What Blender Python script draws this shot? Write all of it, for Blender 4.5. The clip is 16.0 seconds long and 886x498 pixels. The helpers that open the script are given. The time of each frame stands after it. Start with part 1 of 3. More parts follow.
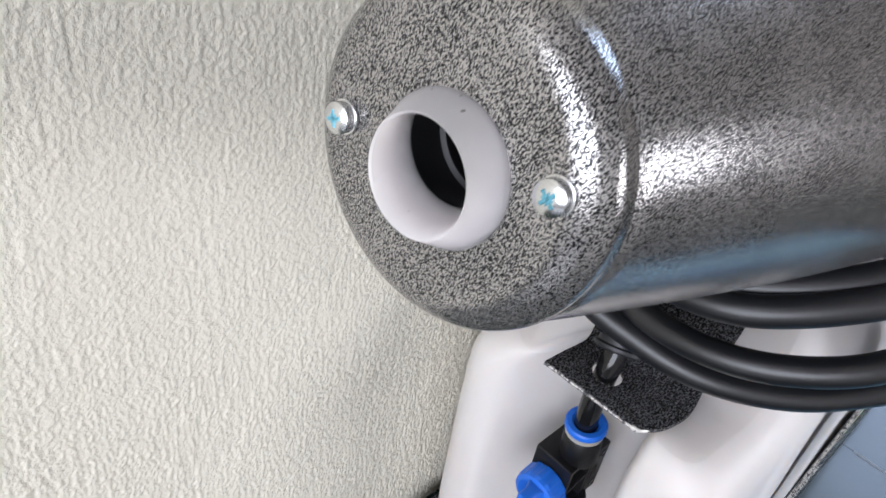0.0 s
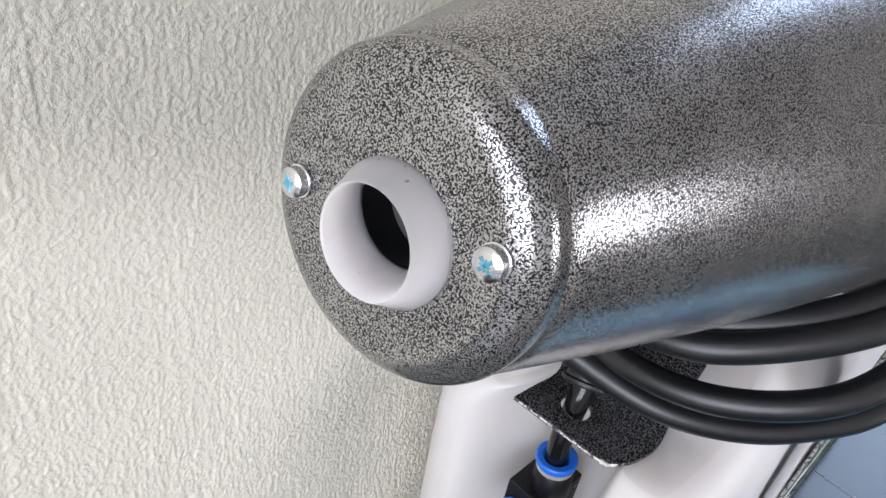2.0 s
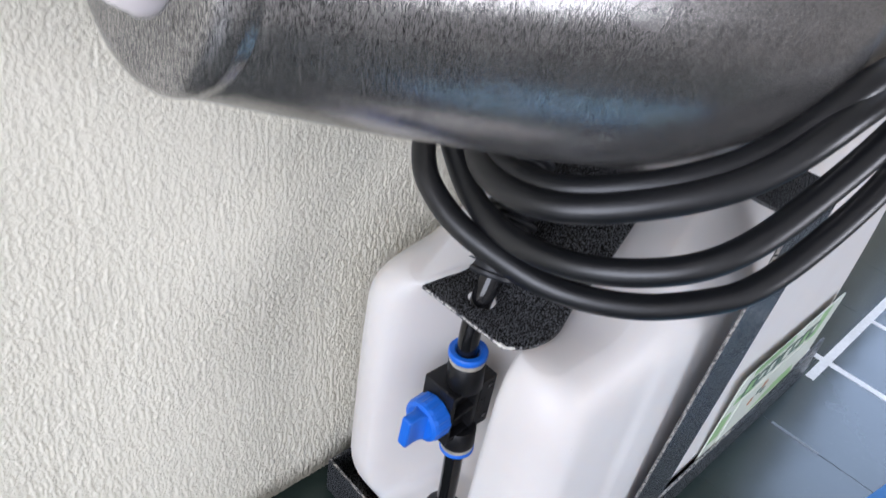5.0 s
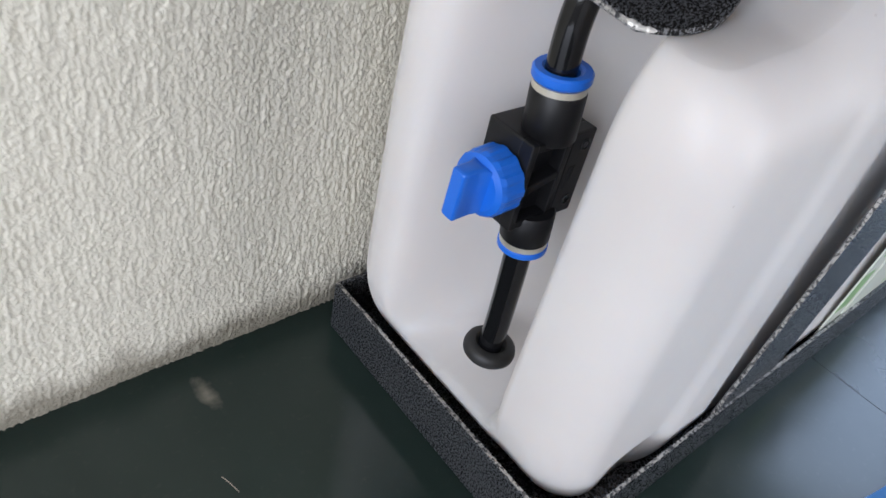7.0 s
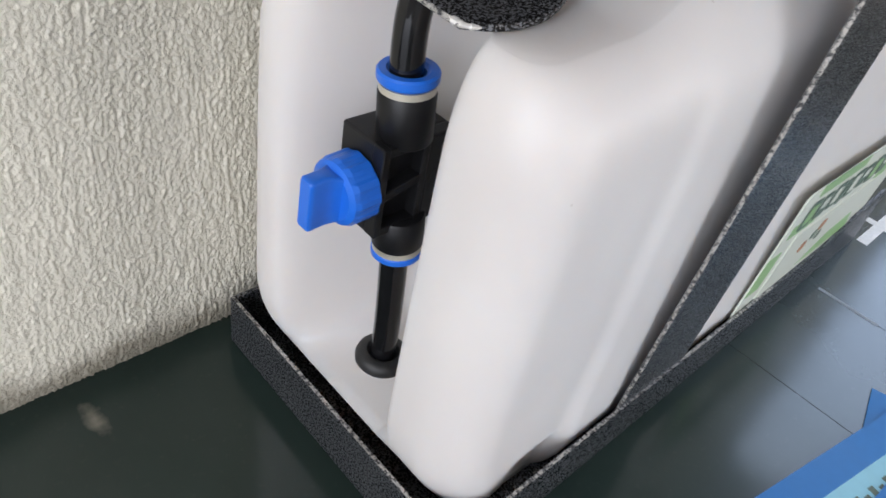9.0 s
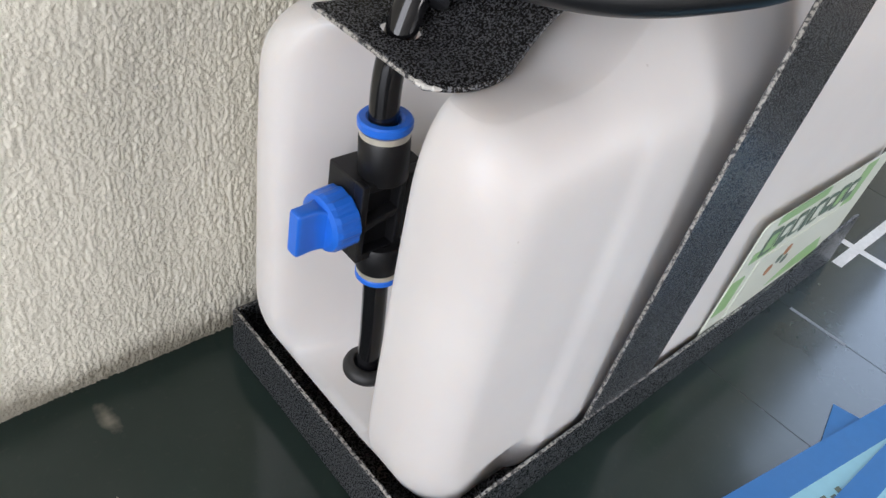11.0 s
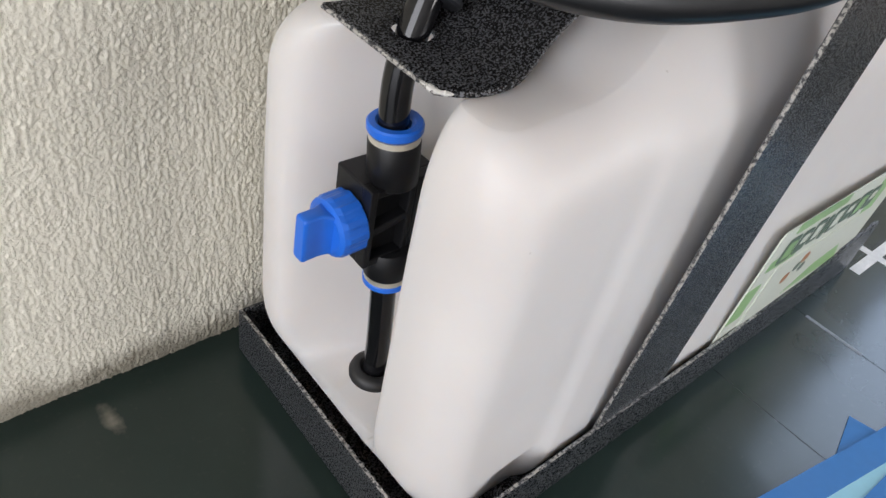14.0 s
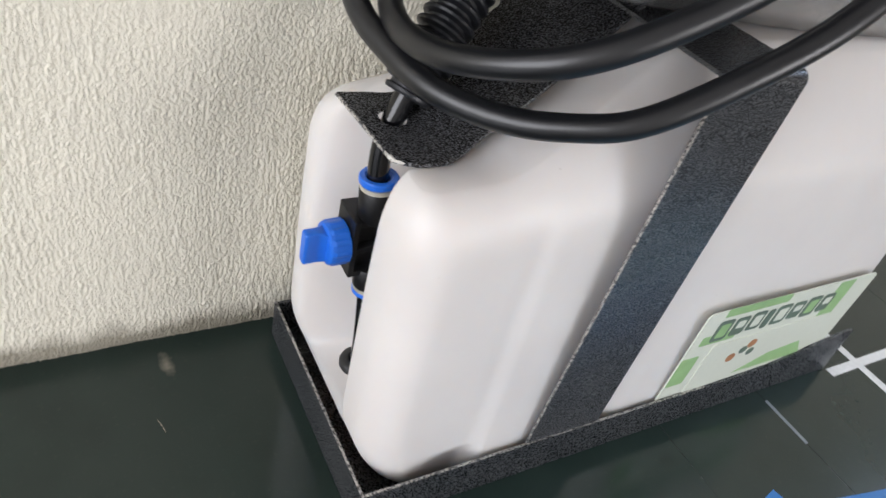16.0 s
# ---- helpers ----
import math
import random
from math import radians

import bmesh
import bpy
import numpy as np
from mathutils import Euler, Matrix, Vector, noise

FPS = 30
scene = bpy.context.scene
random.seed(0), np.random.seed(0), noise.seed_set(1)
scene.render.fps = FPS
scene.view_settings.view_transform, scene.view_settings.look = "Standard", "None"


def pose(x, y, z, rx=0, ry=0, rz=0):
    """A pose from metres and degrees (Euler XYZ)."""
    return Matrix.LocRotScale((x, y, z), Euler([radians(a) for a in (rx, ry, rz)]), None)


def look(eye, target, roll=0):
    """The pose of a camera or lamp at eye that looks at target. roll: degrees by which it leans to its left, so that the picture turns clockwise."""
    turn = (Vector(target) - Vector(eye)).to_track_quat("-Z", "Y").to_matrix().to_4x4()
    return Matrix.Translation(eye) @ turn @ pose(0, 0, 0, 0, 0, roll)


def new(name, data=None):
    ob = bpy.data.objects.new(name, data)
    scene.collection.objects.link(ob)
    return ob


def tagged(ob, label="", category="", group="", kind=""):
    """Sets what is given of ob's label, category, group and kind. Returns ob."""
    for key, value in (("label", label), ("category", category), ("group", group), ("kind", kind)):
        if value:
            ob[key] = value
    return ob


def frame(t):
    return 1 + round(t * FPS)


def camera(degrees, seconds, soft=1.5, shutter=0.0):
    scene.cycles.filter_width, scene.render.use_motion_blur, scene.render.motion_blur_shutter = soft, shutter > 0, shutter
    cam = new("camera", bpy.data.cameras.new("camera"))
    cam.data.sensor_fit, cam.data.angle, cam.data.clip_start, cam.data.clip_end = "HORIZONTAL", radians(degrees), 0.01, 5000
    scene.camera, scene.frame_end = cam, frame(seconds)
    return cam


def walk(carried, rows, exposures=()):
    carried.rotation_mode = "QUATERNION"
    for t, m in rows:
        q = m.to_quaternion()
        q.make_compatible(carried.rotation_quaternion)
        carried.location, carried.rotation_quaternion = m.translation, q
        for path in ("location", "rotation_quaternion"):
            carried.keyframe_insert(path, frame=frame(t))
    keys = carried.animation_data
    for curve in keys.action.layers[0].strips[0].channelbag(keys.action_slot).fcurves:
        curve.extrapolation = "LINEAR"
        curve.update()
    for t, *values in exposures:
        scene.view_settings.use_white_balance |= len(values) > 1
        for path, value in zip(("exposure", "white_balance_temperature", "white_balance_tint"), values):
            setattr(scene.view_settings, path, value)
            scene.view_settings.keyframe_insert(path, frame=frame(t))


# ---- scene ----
cam = camera(62.5, 16.0, soft=1.5, shutter=0.45)
PATH = [
    (0, (-0.19049, -0.17233, 0.41033), (-0.07156, -0.06626, 0.28947), 9.40),
    (0.5, (-0.19233, -0.17631, 0.41648), (-0.06981, -0.07035, 0.29918), 9.67),
    (1, (-0.19093, -0.17445, 0.41499), (-0.06829, -0.06895, 0.29739), 9.54),
    (1.5, (-0.18953, -0.17509, 0.41869), (-0.06477, -0.06965, 0.30329), 9.57),
    (2, (-0.18879, -0.17547, 0.41730), (-0.06350, -0.06943, 0.30303), 9.74),
    (2.5, (-0.18831, -0.17802, 0.41743), (-0.06246, -0.07222, 0.30356), 9.97),
    (3, (-0.18632, -0.18069, 0.42014), (-0.05980, -0.07502, 0.30689), 10.01),
    (3.5, (-0.18530, -0.18613, 0.41944), (-0.05868, -0.08106, 0.30575), 10.46),
    (4, (-0.18533, -0.19142, 0.42044), (-0.05908, -0.08574, 0.30690), 10.89),
    (4.5, (-0.18332, -0.19894, 0.42128), (-0.05749, -0.09300, 0.30750), 11.62),
    (5, (-0.18107, -0.23549, 0.39680), (-0.05888, -0.12693, 0.28155), 10.16),
    (5.2, (-0.20547, -0.22068, 0.38725), (-0.07325, -0.12814, 0.26913), 11.22),
    (7.3, (-0.13439, -0.19836, 0.25273), (-0.02113, -0.09385, 0.12526), 13.90),
    (7.5, (-0.12711, -0.19222, 0.25473), (-0.01263, -0.08741, 0.12861), 13.60),
    (8, (-0.11619, -0.20271, 0.25096), (-0.00026, -0.09756, 0.12645), 11.92),
    (8.5, (-0.11379, -0.20507, 0.25540), (0.00311, -0.10452, 0.12802), 12.60),
    (9, (-0.11521, -0.22238, 0.26274), (0.00363, -0.12330, 0.13601), 12.34),
    (9.5, (-0.11854, -0.23425, 0.27095), (0.00009, -0.13490, 0.14423), 12.45),
    (10, (-0.12090, -0.23955, 0.28156), (-0.00277, -0.13850, 0.15573), 12.33),
    (12.5, (-0.11745, -0.24295, 0.29070), (-0.00265, -0.13952, 0.16373), 12.05),
    (13, (-0.11708, -0.24153, 0.29105), (-0.00245, -0.13805, 0.16397), 12.00),
    (13.5, (-0.11565, -0.23974, 0.28859), (-0.00162, -0.13650, 0.16077), 12.38),
    (14, (-0.11460, -0.23682, 0.28786), (-0.00072, -0.13339, 0.16006), 12.64),
    (14.5, (-0.11260, -0.23868, 0.28982), (0.00166, -0.13730, 0.16073), 13.33),
    (15, (-0.11584, -0.24728, 0.29882), (-0.00292, -0.14434, 0.16977), 12.63),
    (15.5, (-0.12993, -0.28150, 0.33031), (-0.02062, -0.17194, 0.20363), 13.27),
    (15.8, (-0.131, -0.306, 0.343), (0.898, 0.897, -0.879), 15.3),
    (16, (-0.11601, -0.32929, 0.34904), (-0.02235, -0.20098, 0.22753), 14.79),
]
EXPOSURES = [(0, 0.08, 5900, 16), (4.5, 0.12, 5900, 16), (5.2, 0.08, 5700, 16), (7.3, -0.13, 5900, 14), (9, -0.05, 6050, 14), (10.2, -0.01, 6100, 14), (12.5, -0.06, 6200, 15), (14.5, -0.09, 6250, 14), (15.5, 0.02, 6250, 15), (16, 0.07, 6200, 14)]
walk(cam, [(t, look(eye, target, roll)) for t, eye, target, roll in PATH], EXPOSURES)

# ---- world and daylight ----
world = bpy.data.worlds.new("overcast_sky")
scene.world = world
world.use_nodes = True
wn = world.node_tree
sky = wn.nodes.new("ShaderNodeTexSky")
sky.sky_type = "NISHITA"
sky.sun_disc = False
sky.sun_elevation = radians(40)
sky.sun_rotation = radians(150)
wn.links.new(sky.outputs["Color"], wn.nodes["Background"].inputs["Color"])
wn.nodes["Background"].inputs["Strength"].default_value = 0.12


def window_light(name, eye, target, sx, sy, watts, colour):
    data = bpy.data.lights.new(name, "AREA")
    data.shape, data.size, data.size_y = "RECTANGLE", sx, sy
    data.energy, data.color = watts, colour
    ob = new(name, data)
    ob.matrix_world = look(eye, target)
    return ob


window_light("daylight_west", (-1.93, -0.95, 0.80), (0.0, -0.75, 0.30), 1.7, 1.3, 45, (1.0, 0.99, 0.97))
window_light("daylight_front", (0.95, -1.93, 0.36), (0.2, 0.0, 0.30), 0.9, 0.62, 14.5, (1.0, 0.985, 0.96))
window_light("daylight_east", (1.93, -0.20, 1.12), (0.0, -0.20, 0.60), 0.34, 1.05, 5.8, (0.68, 0.82, 1.0))


# ---- materials ----
def material(name):
    m = bpy.data.materials.new(name)
    m.use_nodes = True
    nt = m.node_tree
    return m, nt, nt.nodes["Principled BSDF"]


def node(nt, kind, **values):
    n = nt.nodes.new(kind)
    for key, value in values.items():
        n.inputs[key].default_value = value
    return n


def coords(nt, stretch=(1, 1, 1)):
    tc = nt.nodes.new("ShaderNodeTexCoord")
    mp = nt.nodes.new("ShaderNodeMapping")
    mp.inputs["Scale"].default_value = stretch
    nt.links.new(tc.outputs["Object"], mp.inputs["Vector"])
    return mp.outputs["Vector"]


def noise_tex(nt, vec, scale, detail=2.0, rough=0.5):
    n = nt.nodes.new("ShaderNodeTexNoise")
    n.inputs["Scale"].default_value, n.inputs["Detail"].default_value = scale, detail
    n.inputs["Roughness"].default_value = rough
    nt.links.new(vec, n.inputs["Vector"])
    return n.outputs["Fac"]


def ramp(nt, fac, stops):
    r = nt.nodes.new("ShaderNodeValToRGB")
    el = r.color_ramp.elements
    while len(el) < len(stops):
        el.new(0.5)
    for e, (pos, col) in zip(el, stops):
        e.position = pos
        e.color = (*col, 1) if len(col) == 3 else col
    nt.links.new(fac, r.inputs["Fac"])
    return r.outputs["Color"]


def grey(v):
    return (v, v, v)


def bump(nt, bsdf, height, strength, distance):
    b = nt.nodes.new("ShaderNodeBump")
    b.inputs["Strength"].default_value, b.inputs["Distance"].default_value = strength, distance
    nt.links.new(height, b.inputs["Height"])
    nt.links.new(b.outputs["Normal"], bsdf.inputs["Normal"])
    return b


def mix(nt, fac, a, b, blend="MIX"):
    m = nt.nodes.new("ShaderNodeMix")
    m.data_type, m.blend_type = "RGBA", blend
    for sock, v in ((m.inputs["Factor"], fac), (m.inputs["A"], a), (m.inputs["B"], b)):
        if isinstance(v, (int, float)):
            sock.default_value = v
        elif isinstance(v, tuple):
            sock.default_value = (*v, 1) if len(v) == 3 else v
        else:
            nt.links.new(v, sock)
    return m.outputs["Result"]


def simple(name, colour, rough, metal=0.0, vary=0.08, scale=300.0, bump_mm=0.0, spec=0.5, coat=0.0):
    """A plain surface with a fine grain and broad uneven tone."""
    m, nt, b = material(name)
    v = coords(nt)
    fine, broad = noise_tex(nt, v, scale, 4.0), noise_tex(nt, v, scale / 14, 3.0)
    dark = tuple(c * (1 - vary) for c in colour)
    light = tuple(min(1.0, c * (1 + vary)) for c in colour)
    col = mix(nt, 0.5, ramp(nt, fine, [(0.3, dark), (0.7, light)]), ramp(nt, broad, [(0.35, dark), (0.65, light)]))
    nt.links.new(col, b.inputs["Base Color"])
    nt.links.new(ramp(nt, broad, [(0.3, grey(rough * 0.85)), (0.7, grey(min(1, rough * 1.15)))]), b.inputs["Roughness"])
    b.inputs["Metallic"].default_value = metal
    b.inputs["Specular IOR Level"].default_value = spec
    b.inputs["Coat Weight"].default_value = coat
    if bump_mm:
        bump(nt, b, fine, 0.6, bump_mm / 1000)
    return m


def antique_paint(name, light, dark, scale, low, high, rough, metal, relief, coat=0.04, press=0.35):
    """Two-tone powder coat: dark base with a network of pale flakes."""
    m, nt, b = material(name)
    v = coords(nt)
    n1 = noise_tex(nt, v, scale, 2.0, 0.55)
    n2 = noise_tex(nt, v, scale / 40, 2.0)
    add = nt.nodes.new("ShaderNodeMath")
    add.operation = "MULTIPLY_ADD"
    nt.links.new(n2, add.inputs[0])
    add.inputs[1].default_value = 0.10
    nt.links.new(n1, add.inputs[2])
    sub = nt.nodes.new("ShaderNodeMath")
    sub.operation = "SUBTRACT"
    nt.links.new(add.outputs[0], sub.inputs[0])
    sub.inputs[1].default_value = 0.05
    fac = sub.outputs[0]
    nt.links.new(ramp(nt, fac, [(low, dark), (high, light)]), b.inputs["Base Color"])
    nt.links.new(ramp(nt, fac, [(low, grey(0.1)), (high, grey(metal))]), b.inputs["Metallic"])
    nt.links.new(ramp(nt, fac, [(low, grey(rough * 0.8)), (high, grey(rough * 1.2))]), b.inputs["Roughness"])
    b.inputs["Specular IOR Level"].default_value = 0.3
    b.inputs["Coat Weight"].default_value = coat
    b.inputs["Coat Roughness"].default_value = 0.10
    bump(nt, b, fac, press, relief)
    return m


M_SHELL = antique_paint("silver_vein_paint", (0.46, 0.448, 0.435), (0.006, 0.006, 0.007), 3500, 0.46, 0.54, 0.20, 0.8, 0.0002, 0.03, 0.12)
M_FRAME = antique_paint("dark_vein_paint", (0.27, 0.275, 0.29), (0.008, 0.0078, 0.0078), 1500, 0.49, 0.60, 0.30, 0.85, 0.0003, 0.05, 0.5)
M_STRAP = antique_paint("satin_steel_paint", (0.20, 0.205, 0.215), (0.022, 0.023, 0.026), 1700, 0.42, 0.64, 0.28, 0.75, 0.0002, 0.06, 0.3)
M_BARE = simple("bare_steel", (0.80, 0.78, 0.74), 0.38, 0.55, 0.15, 900, 0.15)
M_HOSE = simple("matt_black_hose", (0.008, 0.0085, 0.010), 0.36, 0, 0.2, 200, 0.02, 0.6)
M_TRAY = antique_paint("dark_speckled_paint", (0.23, 0.235, 0.25), (0.006, 0.008, 0.010), 1150, 0.465, 0.57, 0.32, 0.9, 0.0003, 0.04, 0.5)
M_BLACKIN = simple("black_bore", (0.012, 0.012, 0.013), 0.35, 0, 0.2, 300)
M_ZINC = simple("zinc_plated_steel", (0.72, 0.73, 0.74), 0.22, 1.0, 0.08, 900, 0.03)
M_ZINCBLUE = simple("blue_zinc_recess", (0.20, 0.55, 0.72), 0.3, 0.8, 0.35, 1500, 0.1)
M_BLUE = simple("blue_plastic", (0.02, 0.15, 0.68), 0.34, 0, 0.05, 250, 0.02)
M_VALVE = simple("black_nylon", (0.0065, 0.0065, 0.0075), 0.46, 0, 0.25, 700, 0.06, 0.38)
M_NICKEL = simple("nickel_ring", (0.74, 0.69, 0.58), 0.42, 0.7, 0.1, 600)
M_TUBE = simple("black_pu_tube", (0.006, 0.006, 0.007), 0.09, 0, 0.3, 120, 0, 0.5)
M_RUBBER = simple("black_rubber", (0.014, 0.015, 0.018), 0.40, 0, 0.25, 220, 0.03)
M_GROMMET = simple("rubber_grommet", (0.016, 0.016, 0.016), 0.5, 0, 0.3, 500, 0.05)


def plastic_can():
    m, nt, b = material("milky_polyethylene")
    v = coords(nt)
    broad = noise_tex(nt, v, 14, 3.0)
    grain = noise_tex(nt, coords(nt, (1, 1, 0.25)), 160, 3.0)
    specks = noise_tex(nt, v, 420, 1.0)
    col = ramp(nt, broad, [(0.3, (0.675, 0.645, 0.625)), (0.7, (0.725, 0.70, 0.68))])
    col = mix(nt, ramp(nt, specks, [(0.165, grey(0.4)), (0.19, grey(0))]), col, (0.45, 0.40, 0.36))
    nt.links.new(col, b.inputs["Base Color"])
    b.inputs["Roughness"].default_value = 0.46
    b.inputs["Subsurface Weight"].default_value = 0.9
    b.inputs["Subsurface Radius"].default_value = (1.0, 0.9, 0.8)
    b.inputs["Subsurface Scale"].default_value = 0.022
    bump(nt, b, grain, 0.10, 0.0006)
    return m


def stucco():
    m, nt, b = material("cream_stucco")
    v = coords(nt)
    grit = noise_tex(nt, v, 520, 4.0, 0.6)
    broad = noise_tex(nt, v, 9, 3.0)
    tc = nt.nodes.new("ShaderNodeTexCoord")
    col = mix(nt, 0.5, ramp(nt, broad, [(0.3, (0.76, 0.722, 0.612)), (0.7, (0.86, 0.823, 0.703))]),
              ramp(nt, grit, [(0.3, (0.74, 0.702, 0.59)), (0.7, (0.88, 0.845, 0.73))]))
    sep = nt.nodes.new("ShaderNodeSeparateXYZ")
    nt.links.new(tc.outputs["Object"], sep.inputs[0])
    # grime splashed up from the worktop, with a ragged upper edge
    wob = nt.nodes.new("ShaderNodeMath")
    wob.operation = "MULTIPLY_ADD"
    nt.links.new(noise_tex(nt, v, 60, 4.0), wob.inputs[0])
    wob.inputs[1].default_value = -0.020
    nt.links.new(sep.outputs["Z"], wob.inputs[2])
    dirt = ramp(nt, wob.outputs[0], [(0.0, grey(0.72)), (0.003, grey(0.5)), (0.013, grey(0.0))])
    col = mix(nt, dirt, col, (0.20, 0.17, 0.12))
    nt.links.new(col, b.inputs["Base Color"])
    b.inputs["Roughness"].default_value = 0.85
    b.inputs["Specular IOR Level"].default_value = 0.25
    bump(nt, b, grit, 0.85, 0.0011)
    return m


def glazed_tile():
    m, nt, b = material("dark_green_glazed_tile")
    v = coords(nt)
    broad = noise_tex(nt, v, 11, 4.0)
    fine = noise_tex(nt, v, 260, 4.0)
    info = nt.nodes.new("ShaderNodeObjectInfo")
    col = ramp(nt, broad, [(0.3, (0.012, 0.024, 0.020)), (0.7, (0.021, 0.036, 0.031))])
    col = mix(nt, ramp(nt, fine, [(0.6, grey(0)), (0.85, grey(0.12))]), col, (0.10, 0.11, 0.09))
    # dusty smear that has run down from a crumb at the wall
    tc = nt.nodes.new("ShaderNodeTexCoord")
    mp = nt.nodes.new("ShaderNodeMapping")
    mp.vector_type = "TEXTURE"
    mp.inputs["Location"].default_value = (-0.0655, -0.020, 0)
    mp.inputs["Scale"].default_value = (0.0075, 0.020, 0.05)
    nt.links.new(tc.outputs["Object"], mp.inputs["Vector"])
    ln = nt.nodes.new("ShaderNodeVectorMath")
    ln.operation = "LENGTH"
    nt.links.new(mp.outputs["Vector"], ln.inputs[0])
    far = nt.nodes.new("ShaderNodeMath")
    far.operation = "MULTIPLY_ADD"
    nt.links.new(noise_tex(nt, v, 150, 4.0), far.inputs[0])
    far.inputs[1].default_value = 0.9
    nt.links.new(ln.outputs["Value"], far.inputs[2])
    col = mix(nt, ramp(nt, far.outputs[0], [(0.45, grey(0.60)), (1.0, grey(0))]), col, (0.32, 0.29, 0.23))
    val = nt.nodes.new("ShaderNodeHueSaturation")
    nt.links.new(col, val.inputs["Color"])
    lift = nt.nodes.new("ShaderNodeMath")
    lift.operation = "MULTIPLY_ADD"
    nt.links.new(info.outputs["Random"], lift.inputs[0])
    lift.inputs[1].default_value, lift.inputs[2].default_value = 0.2, 0.9
    nt.links.new(lift.outputs[0], val.inputs["Value"])
    nt.links.new(val.outputs["Color"], b.inputs["Base Color"])
    nt.links.new(ramp(nt, broad, [(0.3, grey(0.10)), (0.7, grey(0.19))]), b.inputs["Roughness"])
    b.inputs["Specular IOR Level"].default_value = 0.5
    bump(nt, b, noise_tex(nt, v, 35, 2.0), 0.12, 0.0008)
    return m


def grey_pvc():
    m, nt, b = material("grey_pvc")
    v = coords(nt)
    col = ramp(nt, noise_tex(nt, v, 120, 3.0), [(0.3, (0.57, 0.52, 0.538)), (0.7, (0.62, 0.57, 0.585))])
    col = mix(nt, ramp(nt, noise_tex(nt, v, 520, 1.0), [(0.20, grey(0.8)), (0.225, grey(0))]), col, (0.10, 0.08, 0.08))
    nt.links.new(col, b.inputs["Base Color"])
    b.inputs["Roughness"].default_value = 0.42
    b.inputs["Subsurface Weight"].default_value = 1.0
    b.inputs["Subsurface Radius"].default_value = (1.0, 0.95, 0.95)
    b.inputs["Subsurface Scale"].default_value = 0.015
    bump(nt, b, noise_tex(nt, v, 300, 3.0), 0.08, 0.0004)
    return m


def worn_edge():
    """Cut edge where the paint is rubbed through in spots."""
    m, nt, b = material("worn_painted_edge")
    v = coords(nt)
    fac = noise_tex(nt, v, 700, 4.0, 0.65)
    bare = ramp(nt, fac, [(0.44, grey(0)), (0.54, grey(1))])
    nt.links.new(mix(nt, bare, (0.03, 0.03, 0.033), (0.55, 0.53, 0.50)), b.inputs["Base Color"])
    nt.links.new(ramp(nt, fac, [(0.44, grey(0.1)), (0.54, grey(0.7))]), b.inputs["Metallic"])
    b.inputs["Roughness"].default_value = 0.42
    bump(nt, b, fac, 0.5, 0.0003)
    return m


M_PVC = grey_pvc()
M_EDGE = worn_edge()
M_CAN = plastic_can()
M_STUCCO = stucco()
M_TILE = glazed_tile()
M_GROUT = simple("dark_grout", (0.014, 0.022, 0.020), 0.25, 0, 0.2, 400, 0.2)
# bright and faint reflections on the dark joints, put into the colour
M_GLINTGROUT = simple("bright_glint_grout", (0.80, 0.82, 0.84), 0.25, 0, 0.15, 300, 0.2)
M_FAINTGLINT = simple("faint_glint_grout", (0.20, 0.23, 0.26), 0.35, 0, 0.2, 300, 0.2)
M_ROOM = simple("painted_plaster", (0.60, 0.59, 0.57), 0.8, 0, 0.04, 60)
M_CEILING = simple("ceiling_paint", (0.47, 0.45, 0.425), 0.8, 0, 0.04, 60)
M_ROOMDARK = simple("brown_painted_plaster", (0.26, 0.235, 0.20), 0.8, 0, 0.06, 60)
M_FLOOR = simple("room_floor", (0.22, 0.19, 0.16), 0.6, 0, 0.15, 30)
M_DUST = simple("pale_dust", (0.36, 0.33, 0.27), 0.9, 0, 0.25, 600)
M_CARD = simple("card_white", (0.66, 0.69, 0.60), 0.4, 0, 0.03, 300)
M_GREEN = simple("print_green", (0.30, 0.48, 0.22), 0.4, 0, 0.12, 120)
M_INK = simple("print_dark", (0.12, 0.17, 0.13), 0.45, 0, 0.1, 300)
M_ORANGE = simple("print_orange", (0.42, 0.20, 0.09), 0.45, 0, 0.25, 300)
M_PAPERBLUE = simple("paper_blue", (0.035, 0.20, 0.56), 0.5, 0, 0.05, 200)
M_PAPERLIGHT = simple("paper_light_blue", (0.33, 0.66, 0.82), 0.5, 0, 0.05, 200)


# ---- building helpers (lengths in millimetres inside them) ----
def part(name, bm, mat, parent=None, label="", smooth=False, crease=38):
    me = bpy.data.meshes.new(name)
    bmesh.ops.recalc_face_normals(bm, faces=bm.faces)
    for v in bm.verts:
        v.co = v.co / 1000
    for fc in bm.faces:
        fc.smooth = smooth
    bm.to_mesh(me)
    bm.free()
    if smooth and crease:
        me.set_sharp_from_angle(angle=radians(crease))
    me.materials.append(mat)
    ob = new(name, me)
    if parent:
        ob.parent = parent
    if label:
        tagged(ob, label)
    return ob


def thing(name, label, category, group=""):
    return tagged(new(name), label, category, group)


def box(x0, x1, y0, y1, z0, z1, bevel=0.0, seg=2):
    bm = bmesh.new()
    bmesh.ops.create_cube(bm, size=1)
    for v in bm.verts:
        v.co = Vector((x0 + (v.co.x + 0.5) * (x1 - x0), y0 + (v.co.y + 0.5) * (y1 - y0), z0 + (v.co.z + 0.5) * (z1 - z0)))
    if bevel:
        bmesh.ops.bevel(bm, geom=bm.edges[:], offset=bevel, segments=seg, affect="EDGES", profile=0.5)
    return bm


